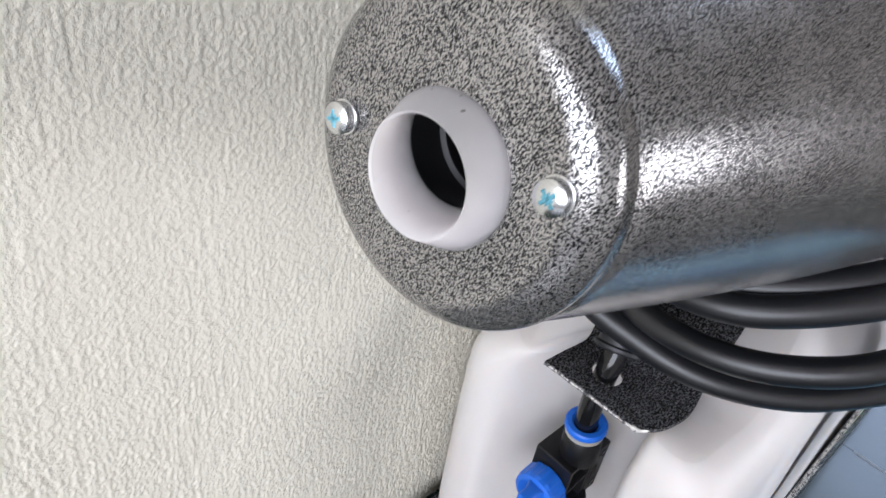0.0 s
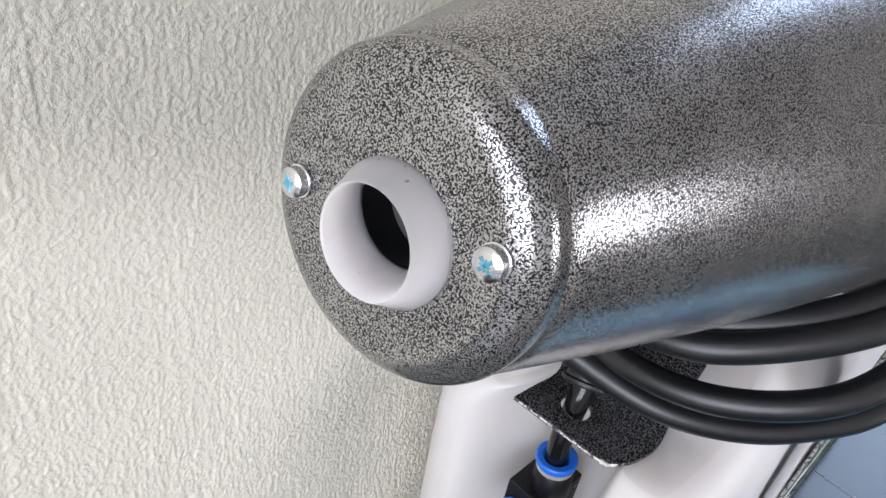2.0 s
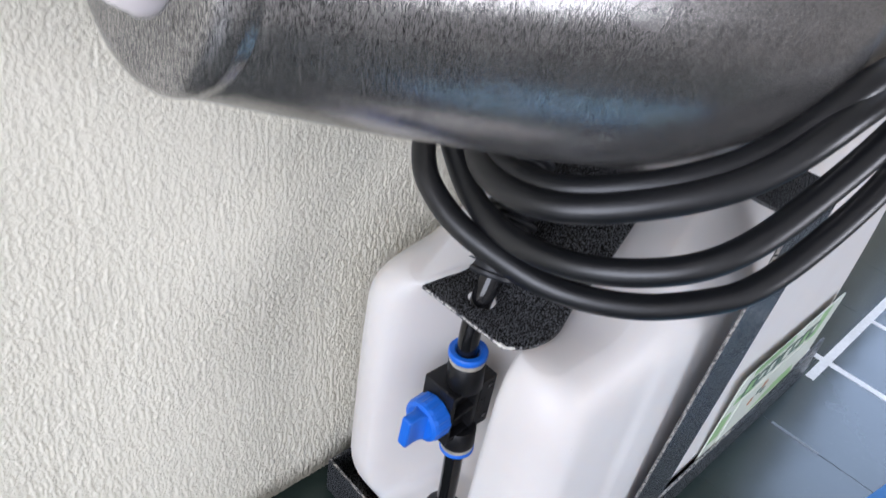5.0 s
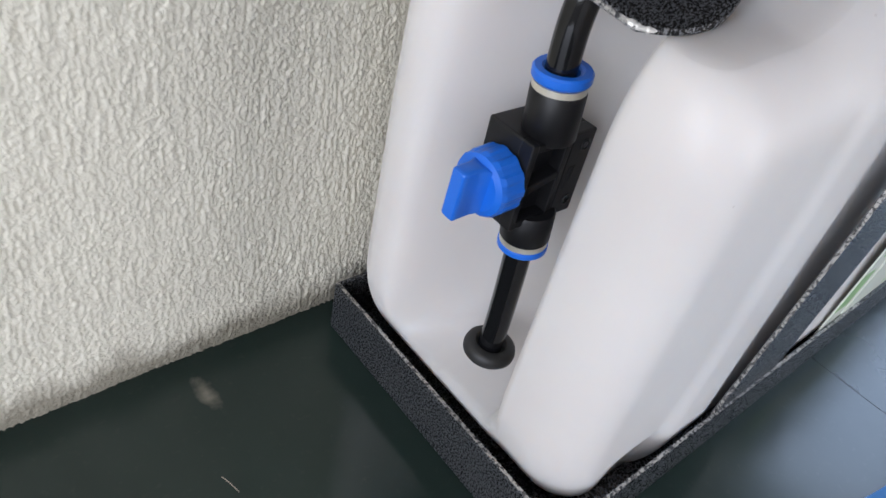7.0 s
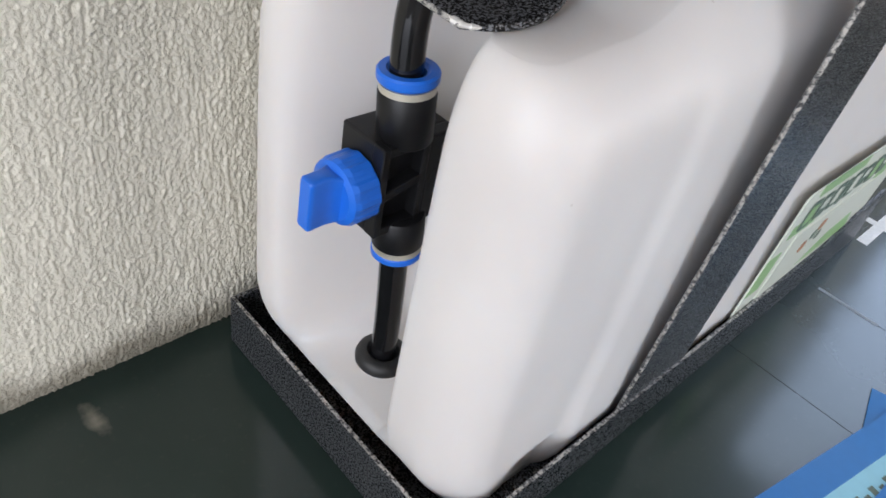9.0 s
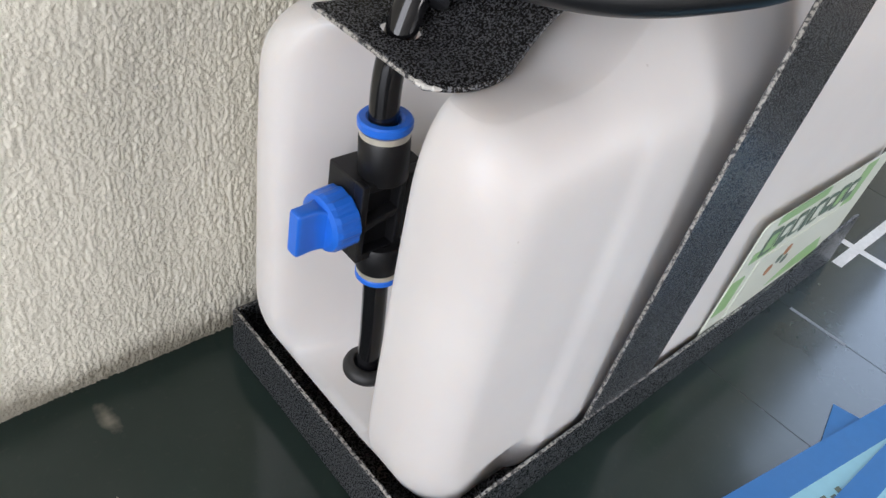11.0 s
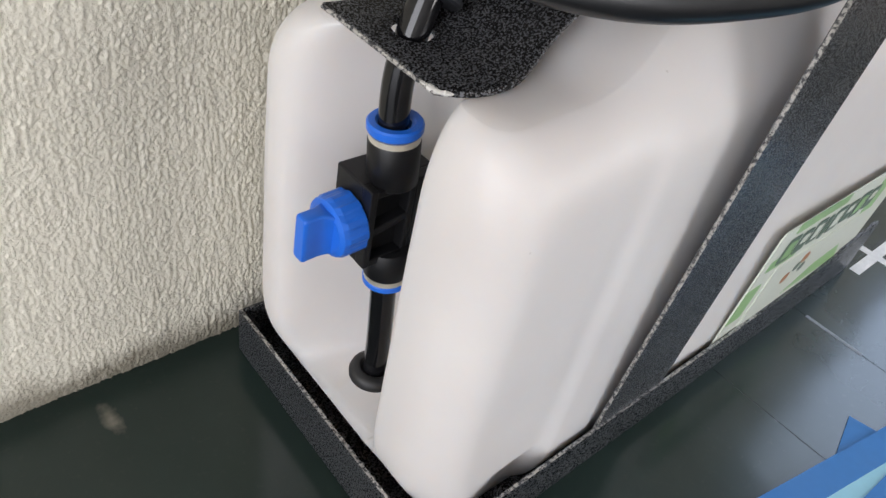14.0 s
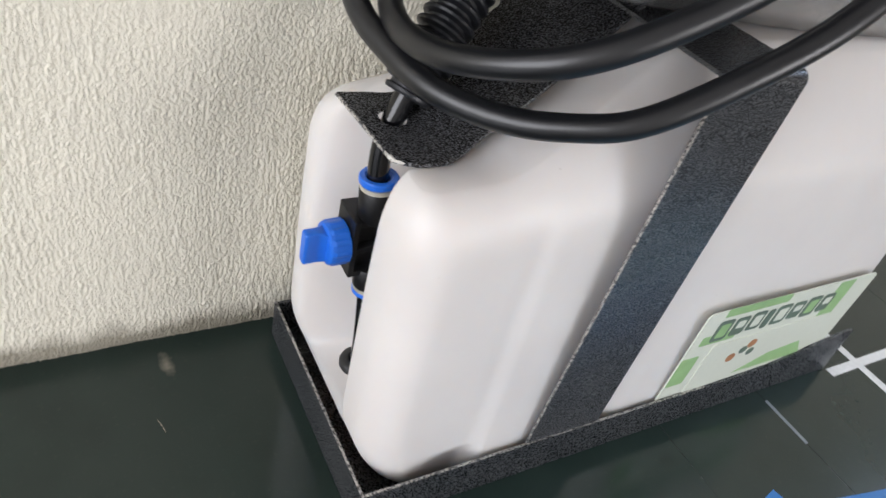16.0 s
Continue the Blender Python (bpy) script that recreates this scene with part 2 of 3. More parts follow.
def basis(origin, axis, up=(0, 0, 1)):
    """A frame whose z runs along axis."""
    z = Vector(axis).normalized()
    x = Vector(up).cross(z).normalized()
    y = z.cross(x)
    m = Matrix((x, y, z)).transposed().to_4x4()
    m.translation = Vector(origin)
    return m


def lathe(profile, m, n=64, closed=False):
    """Turns rows of (radius, height) round the z of the frame m."""
    bm = bmesh.new()
    rings = []
    for r, h in profile:
        if r < 1e-6:
            rings.append([bm.verts.new(m @ Vector((0, 0, h)))])
        else:
            rings.append([bm.verts.new(m @ Vector((r * math.cos(2 * math.pi * k / n), r * math.sin(2 * math.pi * k / n), h))) for k in range(n)])
    pairs = list(zip(rings, rings[1:])) + ([(rings[-1], rings[0])] if closed else [])
    for a, b in pairs:
        for k in range(n):
            q = [a[k % len(a)], a[(k + 1) % len(a)], b[(k + 1) % len(b)], b[k % len(b)]]
            q = list(dict.fromkeys(q))
            if len(q) > 2:
                bm.faces.new(q)
    return bm


def catmull(points, n=12, cyclic=False):
    pts = [Vector(p) for p in points]
    if cyclic:
        get = lambda i: pts[i % len(pts)]
        last = len(pts)
    else:
        get = lambda i: pts[min(max(i, 0), len(pts) - 1)]
        last = len(pts) - 1
    out = []
    for i in range(last):
        p0, p1, p2, p3 = get(i - 1), get(i), get(i + 1), get(i + 2)
        for k in range(n):
            t = k / n
            out.append(0.5 * (2 * p1 + (p2 - p0) * t + (2 * p0 - 5 * p1 + 4 * p2 - p3) * t * t + (3 * p1 - p0 - 3 * p2 + p3) * t ** 3))
    if not cyclic:
        out.append(pts[-1])
    return out


def pipe(points, radius, n=16, ribs=None):
    """A round tube along a smooth line; ribs(k) may change the radius."""
    bm = bmesh.new()
    rings = []
    side = Vector((0.3, 0.2, 1)).normalized()
    for k, p in enumerate(points):
        d = (points[min(k + 1, len(points) - 1)] - points[max(k - 1, 0)]).normalized()
        side = (side - d * side.dot(d)).normalized()
        other = d.cross(side)
        r = radius * (ribs(k) if ribs else 1.0)
        rings.append([bm.verts.new(p + side * r * math.cos(2 * math.pi * j / n) + other * r * math.sin(2 * math.pi * j / n)) for j in range(n)])
    for a, b in zip(rings, rings[1:]):
        for j in range(n):
            bm.faces.new((a[j], a[(j + 1) % n], b[(j + 1) % n], b[j]))
    bm.faces.new(rings[0][::-1])
    bm.faces.new(rings[-1])
    return bm


def plate(outline, z0, z1, m=None, holes=()):
    """A flat sheet from an outline of (x, y), with holes through it."""
    bm = bmesh.new()
    loops = [outline, *holes]
    edges = []
    for loop in loops:
        vs = [bm.verts.new((x, y, z0)) for x, y in loop]
        edges += [bm.edges.new((vs[i], vs[(i + 1) % len(vs)])) for i in range(len(vs))]
    bmesh.ops.triangle_fill(bm, use_beauty=True, use_dissolve=False, edges=edges)
    ext = bmesh.ops.extrude_face_region(bm, geom=bm.faces[:])
    bmesh.ops.translate(bm, vec=(0, 0, z1 - z0), verts=[e for e in ext["geom"] if isinstance(e, bmesh.types.BMVert)])
    if m is not None:
        bm.transform(m)
    return bm


def rounded_rect(x0, x1, y0, y1, r, n=6):
    out = []
    for cx, cy, a in ((x1 - r, y1 - r, 0), (x0 + r, y1 - r, 90), (x0 + r, y0 + r, 180), (x1 - r, y0 + r, 270)):
        for k in range(n + 1):
            t = radians(a + 90 * k / n)
            out.append((cx + r * math.cos(t), cy + r * math.sin(t)))
    return out


def circle(cx, cy, r, n=24):
    return [(cx + r * math.cos(2 * math.pi * k / n), cy + r * math.sin(2 * math.pi * k / n)) for k in range(n)]


# ---- the room ----
def structure(name, bm, mat, label):
    return tagged(part(name, bm, mat), label, kind="structure")


def smooth_noise(shape, cell_x, cell_z, seed):
    """Value noise on a grid, with cells of the given number of samples."""
    rng = np.random.default_rng(seed)
    h, w = shape
    gh, gw = int(h / cell_z) + 3, int(w / cell_x) + 3
    g = rng.random((gh, gw))
    zi, xi = np.arange(h) / cell_z, np.arange(w) / cell_x
    z0, x0 = zi.astype(int), xi.astype(int)
    fz, fx = zi - z0, xi - x0
    fz, fx = (fz * fz * (3 - 2 * fz))[:, None], (fx * fx * (3 - 2 * fx))[None]
    a = g[z0][:, x0] * (1 - fx) + g[z0][:, x0 + 1] * fx
    b = g[z0 + 1][:, x0] * (1 - fx) + g[z0 + 1][:, x0 + 1] * fx
    return a * (1 - fz) + b * fz


def stucco_wall():
    """Trowelled stucco skin with rough crumbs drawn out upwards, in front of a solid wall."""
    step = 0.0005
    xs, zs = np.arange(-0.21, 0.16, step), np.arange(-0.004, 0.375, step)
    shape = (len(zs), len(xs))
    ridge = smooth_noise(shape, 1.5, 7.0, 1) * 0.6 + smooth_noise(shape, 2.8, 18, 2) * 0.4
    crumb = smooth_noise(shape, 1.0, 1.4, 3) * 0.55 + smooth_noise(shape, 1.7, 2.5, 6) * 0.45
    broad = smooth_noise(shape, 90, 140, 4)
    mask = smooth_noise(shape, 34, 56, 5)
    h = np.clip((ridge - 0.36) * 3.4, 0, 1.3) * (0.35 + 0.8 * mask) * 0.00038 + (crumb - 0.4) * (0.7 + 0.7 * (1 - mask)) * 0.00078 + broad * 0.0006
    h *= np.interp(zs, (0.0, 0.17, 0.27, 0.4), (1.4, 1.3, 0.6, 0.45))[:, None]
    foot = np.clip(1 - zs / 0.016, 0, 1)[:, None]
    y = -h - 0.0012 + foot ** 2 * 0.0030
    X = np.broadcast_to(xs[None], shape)
    Z = np.broadcast_to(zs[:, None], shape)
    co = np.stack([X, y, Z], -1).reshape(-1, 3)
    w = shape[1]
    i = (np.arange(shape[0] - 1)[:, None] * w + np.arange(w - 1)[None]).ravel()
    faces = np.stack([i, i + 1, i + 1 + w, i + w], 1)
    me = bpy.data.meshes.new("stucco")
    me.vertices.add(len(co))
    me.vertices.foreach_set("co", co.ravel())
    me.loops.add(faces.size)
    me.loops.foreach_set("vertex_index", faces.ravel().astype(np.int32))
    me.polygons.add(len(faces))
    me.polygons.foreach_set("loop_start", np.arange(0, faces.size, 4, dtype=np.int32))
    me.polygons.foreach_set("use_smooth", np.ones(len(faces), dtype=bool))
    me.update(calc_edges=True)
    me.materials.append(M_STUCCO)
    return new("stucco", me)


north = box(-2000, 2000, 4, 150, -760, 1700)
wall_north = structure("wall_north", north, M_STUCCO, "cream stucco wall with rough trowelled texture")
skin = stucco_wall()
skin.parent = wall_north
tagged(skin, "coarse cream stucco coat")
structure("floor", box(-2150, 2150, -2150, 150, -900, -760), M_FLOOR, "plain brown floor")
structure("ceiling", box(-2150, 2150, -2150, 150, 1700, 1850), M_CEILING, "plain pale brown ceiling")


def wall_with_opening(name, along_x, lo, hi, a, b, o0, o1, s0, s1, mat=M_ROOM):
    """A wall of four pieces round an opening; a, b: its ends; o0, o1, s0, s1: the opening."""
    bm = bmesh.new()
    for p, q, z0, z1 in ((a, o0, -760, 1700), (o1, b, -760, 1700), (o0, o1, -760, s0), (o0, o1, s1, 1700)):
        piece = box(p, q, lo, hi, z0, z1) if along_x else box(lo, hi, p, q, z0, z1)
        me = bpy.data.meshes.new("piece")
        piece.to_mesh(me)
        piece.free()
        bm.from_mesh(me)
        bpy.data.meshes.remove(me)
    return structure(name, bm, mat, "plain painted plaster wall with a window opening")


wall_with_opening("wall_south", True, -2150, -2000, -2000, 2000, 470, 1430, 30, 690)
wall_with_opening("wall_east", False, 2000, 2150, -2000, 0, -390, -10, 560, 1660, M_ROOMDARK)
wall_with_opening("wall_west", False, -2150, -2000, -2000, 0, -1850, -50, 100, 1500)


# ---- the tiled worktop ----
JOINT_X = (-290, 214, 309, 420, 520, 620)
JOINT_Y = -157.0
worktop = structure("worktop", box(-900, 900, -620, 3.5, -40, -0.15), M_GROUT, "worktop tiled with dark green glazed tiles")


def tile(x0, x1, y0, y1):
    ob = part("tile", box(x0 + 0.3, x1 - 0.3, y0 + 0.3, y1 - 0.3, -9, 0, 0.12, 1), M_TILE, worktop)
    return ob


# ---- steel drip tray ----
def drip_tray():
    t = thing("drip_tray", "dark speckled powder-coated steel drip tray on the worktop", "tray")
    x0, x1, y0, y1, h, w = 0, 384, -158, -13, 28, 2.0
    part("base", box(x0 + w, x1, y0 + w, y1 - w, 1.0, 3.0), M_TRAY, t)

    def side(name, bm):
        ob = part(name, bm, M_TRAY, t)
        return ob

    side("end_lip", box(x0, x0 + w, y0, y1, 0.4, h, 0.5))
    side("back_lip", box(x0 + w, x1, y1 - w, y1, 0.4, h, 0.5))
    # the front lip rises towards its far corner
    bm = bmesh.new()
    out = [(x0 + w, 0.4), (x1, 0.4), (x1 + 2, 41), (x1 - 8, 42), (300, 30), (240, h), (x0 + w, h)]
    for y in (y0, y0 + w):
        vs = [bm.verts.new((x, y, z)) for x, z in out]
        bm.faces.new(vs)
    bm.verts.ensure_lookup_table()
    n = len(out)
    for i in range(n):
        bm.faces.new((bm.verts[i], bm.verts[(i + 1) % n], bm.verts[n + (i + 1) % n], bm.verts[n + i]))
    side("front_lip", bm)
    # worn rims where the coat has chipped to bright steel
    part("worn_rim", box(x0 + 0.3, x0 + w - 0.3, y0 + 0.5, y1 - 0.5, h - 0.1, h + 0.25), M_EDGE, t, "chipped bare steel rim")
    part("worn_rim", box(x0 + w, 240, y0 + 0.3, y0 + w - 0.3, h - 0.1, h + 0.25), M_EDGE, t, "chipped bare steel rim")
    return t


drip_tray()


# ---- plastic canister ----
R_TOP = 28.0


def smooth_step(a):
    a = min(1.0, max(0.0, a))
    return a * a * (3 - 2 * a)


def shoulder(x, z):
    """How far the sloping shoulder lifts the can's body above its low end."""
    return 44 * min(1.0, max(0.0, (x - 44) / 84)) ** 1.3 * min(1.0, max(0.0, (z - 100) / 107))


def can_outline(z, top, n_slot=14):
    """The plan of the can at a height: a rounded block with a slot in its end and a hollow in its front."""
    base_in = 13 * max(0.0, 1 - (z - 3.2) / 30) ** 2.2
    t = max(0.0, (z - (top - R_TOP)) / R_TOP)
    up_in = R_TOP * (1 - math.sqrt(max(0.0, 1 - t * t)))
    ins = base_in + up_in
    x0, x1, yb, yf = 2.5 + 22 * max(0.0, 1 - (z - 3.2) / 52) ** 2.1 + up_in * 0.4, 380 - ins, -17 - base_in * 0.6 - up_in * 0.85, -153.5 + base_in * 0.5 + up_in * 0.7
    depth = 50 * (1 - (1 - min(1.0, max(0.0, (z - 26) / 19.0))) ** 2.6)
    half = 15
    cy = -90
    out = []

    def arc(cx, cy_, r, a0, a1, n):
        for k in range(n + 1):
            a = radians(a0 + (a1 - a0) * k / n)
            out.append((cx + r * math.cos(a), cy_ + r * math.sin(a)))

    r = max(14, 19 - ins * 0.2)
    arc(x0 + r, yb - r, r, 90, 180, 10)
    # the back lobe falls away softly into the slot, the front lobe turns in more tightly
    ys_open = up_in * 0.2
    push = 0.6
    ys0, ys1 = cy + half, cy - half - 1 * min(1.0, max(0.0, (z - 40) / 145)) - ys_open
    ys0 += up_in * 0.2
    lip0, lip1 = 33 - ins * 0.8, 12 - ins * 0.3
    for k in range(11):
        a = k / 10
        s = a * a * (3 - 2 * a)
        out.append((x0 + depth * s * 0.92, ys0 + lip0 * (1 - a)))
    for k in range(n_slot + 1):
        a = k / n_slot
        out.append((x0 + depth * (0.92 + 0.08 * math.sin(math.pi * a)), ys0 + (ys1 - ys0) * a))
    for k in range(13):
        a = 1 - k / 12
        s = 1 - math.sqrt(max(0.0, 1 - a ** 2)) if a < 1 else 1.0
        out.append((x0 + push * (1 - a) + depth * s * 0.92, ys1 - lip1 * (1 - a)))
    rf = max(7, 21 - ins * 0.5)
    arc(x0 + push + rf, yf + rf + 3, rf, 180, 262, 14)
    # hollow front panel, then the step out to the broad body
    deep = 3.4 * min(1, max(0, (z - 8) / 14)) * (1 - 0.4 * min(1, max(0, (z - 30) / 40)))
    deep += 4.5 * (1 - smooth_step((z - 25) / 12))

    def hollow(x):
        high = (z + shoulder(x, z) - 184) / 22
        return deep * (1 - smooth_step(high))

    for k in range(1, 13):
        a = k / 12
        xa = x0 + push + rf * 0.86
        x = xa + (60 - xa) * a
        out.append((x, yf + 3.2 + (hollow(x) - 3.2) * a * a * (3 - 2 * a)))
    for k in range(1, 13):
        a = k / 12
        x = 60 + 13 * a
        out.append((x, yf + hollow(x) * (1 - smooth_step(a))))
    for k in range(1, 24):
        out.append((73 + (x1 - 97) * k / 24, yf))
    arc(x1 - 24, yf + 24, 24, 270, 360, 8)
    arc(x1 - 24, yb - 24, 24, 0, 90, 8)
    for k in range(1, 40):
        out.append((x1 - 24 + (x0 + r - x1 + 24) * k / 40, yb))
    return out


def canister():
    top = 207.0
    t = thing("canister", "milky white translucent plastic canister standing in the steel tray", "canister")
    zs = [3.2, 5, 8, 12, 16, 20, 23, 26, 27, 28, 29, 30, 31, 32, 33.5, 35, 36.5, 38, 39.5, 41, 43, 45, 48, 56, 70, 90, 110, 130, 150, 165]
    zs += [top - R_TOP + R_TOP * math.sin(radians(a)) for a in range(0, 91, 6)]
    bm = bmesh.new()
    p = np.array([[(x, y, z) for x, y in can_outline(min(z, top - 0.15), top)] for z in zs])
    # the front of the sloping top leans in towards the middle, and the front wall is hollow behind the strap
    px, py, pz = p[:, :, 0], p[:, :, 1], p[:, :, 2]
    ease = lambda a: np.clip(a, 0, 1) ** 2 * (3 - 2 * np.clip(a, 0, 1))
    front = ease((-112 - py) / 26)
    rise = R_TOP * (1 - np.sqrt(np.clip(1 - np.clip((pz - (top - R_TOP)) / R_TOP, 0, 1) ** 2, 0, 1)))
    p[:, :, 1] += front * (rise * 0.55 * ease((px - 45) / 70) + 2.5 * ease((px - 98) / 12) * ease((165 - px) / 12) * ease((pz - 12) / 14))
    soft = np.clip((p[:, :, 2:] - 140) / 50, 0, 1) * 0.7
    for _ in range(10):
        above, below = np.concatenate([p[1:], p[-1:]]), np.concatenate([p[:1], p[:-1]])
        mean = (np.roll(p, 1, 1) + np.roll(p, -1, 1) + above + below) / 4
        p[:, :, :2] += ((mean - p) * soft)[:, :, :2]
    rings = []
    for row in p:
        ring = []
        for x, y, z in row:
            back = smooth_step((y + 110) / 50)
            drop = (17 + 5 * back) * max(0.0, 1 - x / 130) ** 1.2 * max(0.0, (z - 60) / (top - 60))
            inward = 0.25 + 0.75 * smooth_step((y + 151) / 26)
            ring.append(bm.verts.new((x, y, z - drop + shoulder(x, z) * inward)))
        rings.append(ring)
    n = len(rings[0])
    for a, b in zip(rings, rings[1:]):
        for j in range(n):
            bm.faces.new((a[j], a[(j + 1) % n], b[(j + 1) % n], b[j]))
    for ring in (rings[0], rings[-1]):
        es = [bm.edges.get((ring[i], ring[(i + 1) % n])) for i in range(n)]
        bmesh.ops.triangle_fill(bm, use_beauty=True, use_dissolve=False, edges=es)
    part("body", bm, M_CAN, t, smooth=True, crease=0)
    return t


canister()


# ---- shut-off valve and its tubes ----
V_LOW, V_TOP = Vector((20.5, -88.5, 99)), Vector((16.5, -85.5, 167))


def shutoff_valve():
    t = thing("shutoff_valve", "black plastic push-fit shut-off valve with a blue knob", "valve")
    m = basis(V_LOW, V_TOP - V_LOW, (0, 1, 0))
    length = (V_TOP - V_LOW).length

    def col(name, prof, mat, label="", n=40, smooth=True):
        return part(name, lathe(prof, m, n, closed=True), mat, t, label, smooth=smooth)

    def sock(a, b):
        lo, hi = min(a, b), max(a, b)
        return [(5.4, lo), (8.2, lo), (8.8, lo + 0.8), (8.8, hi - 0.8), (8.2, hi), (5.4, hi)]

    body = part("valve_body", box(5.5, 35, -87.5, -72, 113, 146, 0.8), M_VALVE, t)
    part("cheek", box(24.2, 35, -92.2, -87, 113, 146, 0.7), M_VALVE, body)
    col("socket", sock(length - 23, length - 6.4), M_VALVE)
    col("socket", sock(4.6, 17), M_VALVE)
    for a in (length - 6.4, 2.6):
        col("sealing_ring", [(5.4, a), (8.5, a), (8.5, a + 2.2), (5.4, a + 2.2)], M_NICKEL, "brass-coloured metal ring")
    col("release_collar", [(5.3, length - 4.2), (7.8, length - 4.2), (9.0, length - 3.4), (9.3, length - 2.8), (9.3, length - 0.7), (8.7, length), (6.5, length), (5.9, length - 0.7), (5.3, length - 1)],
        M_BLUE, "blue release collar", 64, False)
    col("release_collar", [(5.3, 0), (8.4, 0), (8.9, 0.5), (8.9, 2.2), (8.2, 3.0), (5.3, 3.0)], M_BLUE, "blue release collar", 64, False)
    # open window in the side of the body with its cross bars
    for x0, x1 in ((5.5, 8.4), (21.8, 24.3)):
        part("rib", box(x0, x1, -92.2, -87, 113, 146, 0.5), M_VALVE, body)
    for z, tilt in ((113.0, 0), (128.0, 12), (142.6, 0)):
        bar = box(-8.3, 8.3, -92, -87, 0, 3.0, 0.4)
        bar.transform(Matrix.Translation((15, 0, z)) @ Matrix.Rotation(radians(-tilt), 4, "Y"))
        part("rib", bar, M_VALVE, body)
    spool = basis((15, -88.5, 130), (0, 0, 1))
    part("spool", lathe([(0, -10), (3.2, -10), (3.2, 8), (0, 8)], spool, 20), M_VALVE, body, smooth=True)
    for z in (118.5, 140.5):
        h = basis((31.2, -91.9, z), (0, -1, 0))
        hole = part("screw_hole", lathe([(0, 0.34), (1.7, 0.34), (1.7, 0.62), (2.3, 0.62), (2.3, 0)], h, 18), M_BLACKIN, body)
        part("hole_end", lathe([(0, 0.36), (1.25, 0.36), (1.25, 0.40), (0, 0.40)], h, 14), M_PVC, hole, "pale light showing through the hole")
    for x0, x1, z0, z1 in ((26.5, 27.1, 124, 133), (26.5, 29.5, 132.4, 133), (29.0, 29.6, 127, 133)):
        part("raised_mark", box(x0, x1, -92.45, -92.0, z0, z1, 0.1, 1), M_VALVE, body)
    # knob: fluted hub and a flat grip
    k = basis((5.5, -83.0, 129.5), (-1, -0.03, -0.02), (0, 0, 1))
    bm = bmesh.new()
    rows = [(0.2, 10.2), (0.9, 11.3), (8.3, 11.2), (10.0, 10.4), (10.9, 8.4)]
    n = 72
    rings = []
    for h, r in rows:
        ring = []
        for j in range(n):
            a = 2 * math.pi * j / n
            rr = r - (0.45 if (j // 3) % 2 and 0.5 < h < 9 else 0)
            ring.append(bm.verts.new(k @ Vector((rr * math.cos(a), rr * math.sin(a), h))))
        rings.append(ring)
    for a, b in zip(rings, rings[1:]):
        for j in range(n):
            bm.faces.new((a[j], a[(j + 1) % n], b[(j + 1) % n], b[j]))
    bm.faces.new(rings[-1])
    bm.faces.new(rings[0][::-1])
    knob = part("knob", bm, M_BLUE, t, "blue fluted plastic knob")
    # flat grip that flares into the hub
    grip = bmesh.new()
    rings = []
    for h in (7.5, 9, 10.5, 12, 13.5, 15, 17, 19.2, 20.4, 21.0):
        flare = max(0.0, (15 - h) / 7.5) ** 1.6
        tip = 0.5 if h > 20.8 else 0.0
        tx, tz = 2.8 + 4.2 * flare - tip, 9.3 - 2.4 * flare - tip
        rings.append([grip.verts.new((x, y, h)) for x, y in rounded_rect(-tx, tx, -tz, tz, min(1.1, tx * 0.4), 3)])
    for a, b in zip(rings, rings[1:]):
        for j in range(len(a)):
            grip.faces.new((a[j], a[(j + 1) % len(a)], b[(j + 1) % len(a)], b[j]))
    grip.faces.new(rings[-1])
    grip.faces.new(rings[0][::-1])
    grip.transform(k @ Matrix.Rotation(radians(-4), 4, "Z"))
    part("grip", grip, M_BLUE, knob, smooth=True, crease=45)
    t.location = (0.0008, 0, 0.0025)
    return t


shutoff_valve()

lower = catmull([(23.5, -87.5, 38), (23.5, -87.8, 60), (22.0, -88.3, 82), (20.5, -88.5, 100), (19.8, -88, 112)], 10)
tagged(part("drain_tube", pipe(lower, 5.0, 48), M_TUBE, smooth=True), "short glossy black plastic tube below the valve", "tube")
upper = catmull([(17.4, -86.2, 152), (16.5, -85.5, 168), (16.6, -85.0, 184), (19.5, -84.8, 198), (25.6, -83.4, 212), (36, -79, 226)], 10)
tagged(part("feed_tube", pipe(upper, 5.0, 48), M_TUBE, smooth=True), "glossy black plastic tube through the bracket's hole", "tube")
gm = basis((23.8, -87.5, 42.2), (0.06, 0.0, 1), (0, 1, 0))
ring = [(5.2, 0), (9.6, 0), (10.6, 1.2), (10.8, 3), (10.2, 5.0), (8.6, 6.2), (6.6, 6.2), (5.6, 5.2), (5.2, 3)]
tagged(part("grommet", lathe(ring, gm, 40, closed=True), M_GROMMET, smooth=True), "black rubber grommet round the tube at the canister", "grommet")


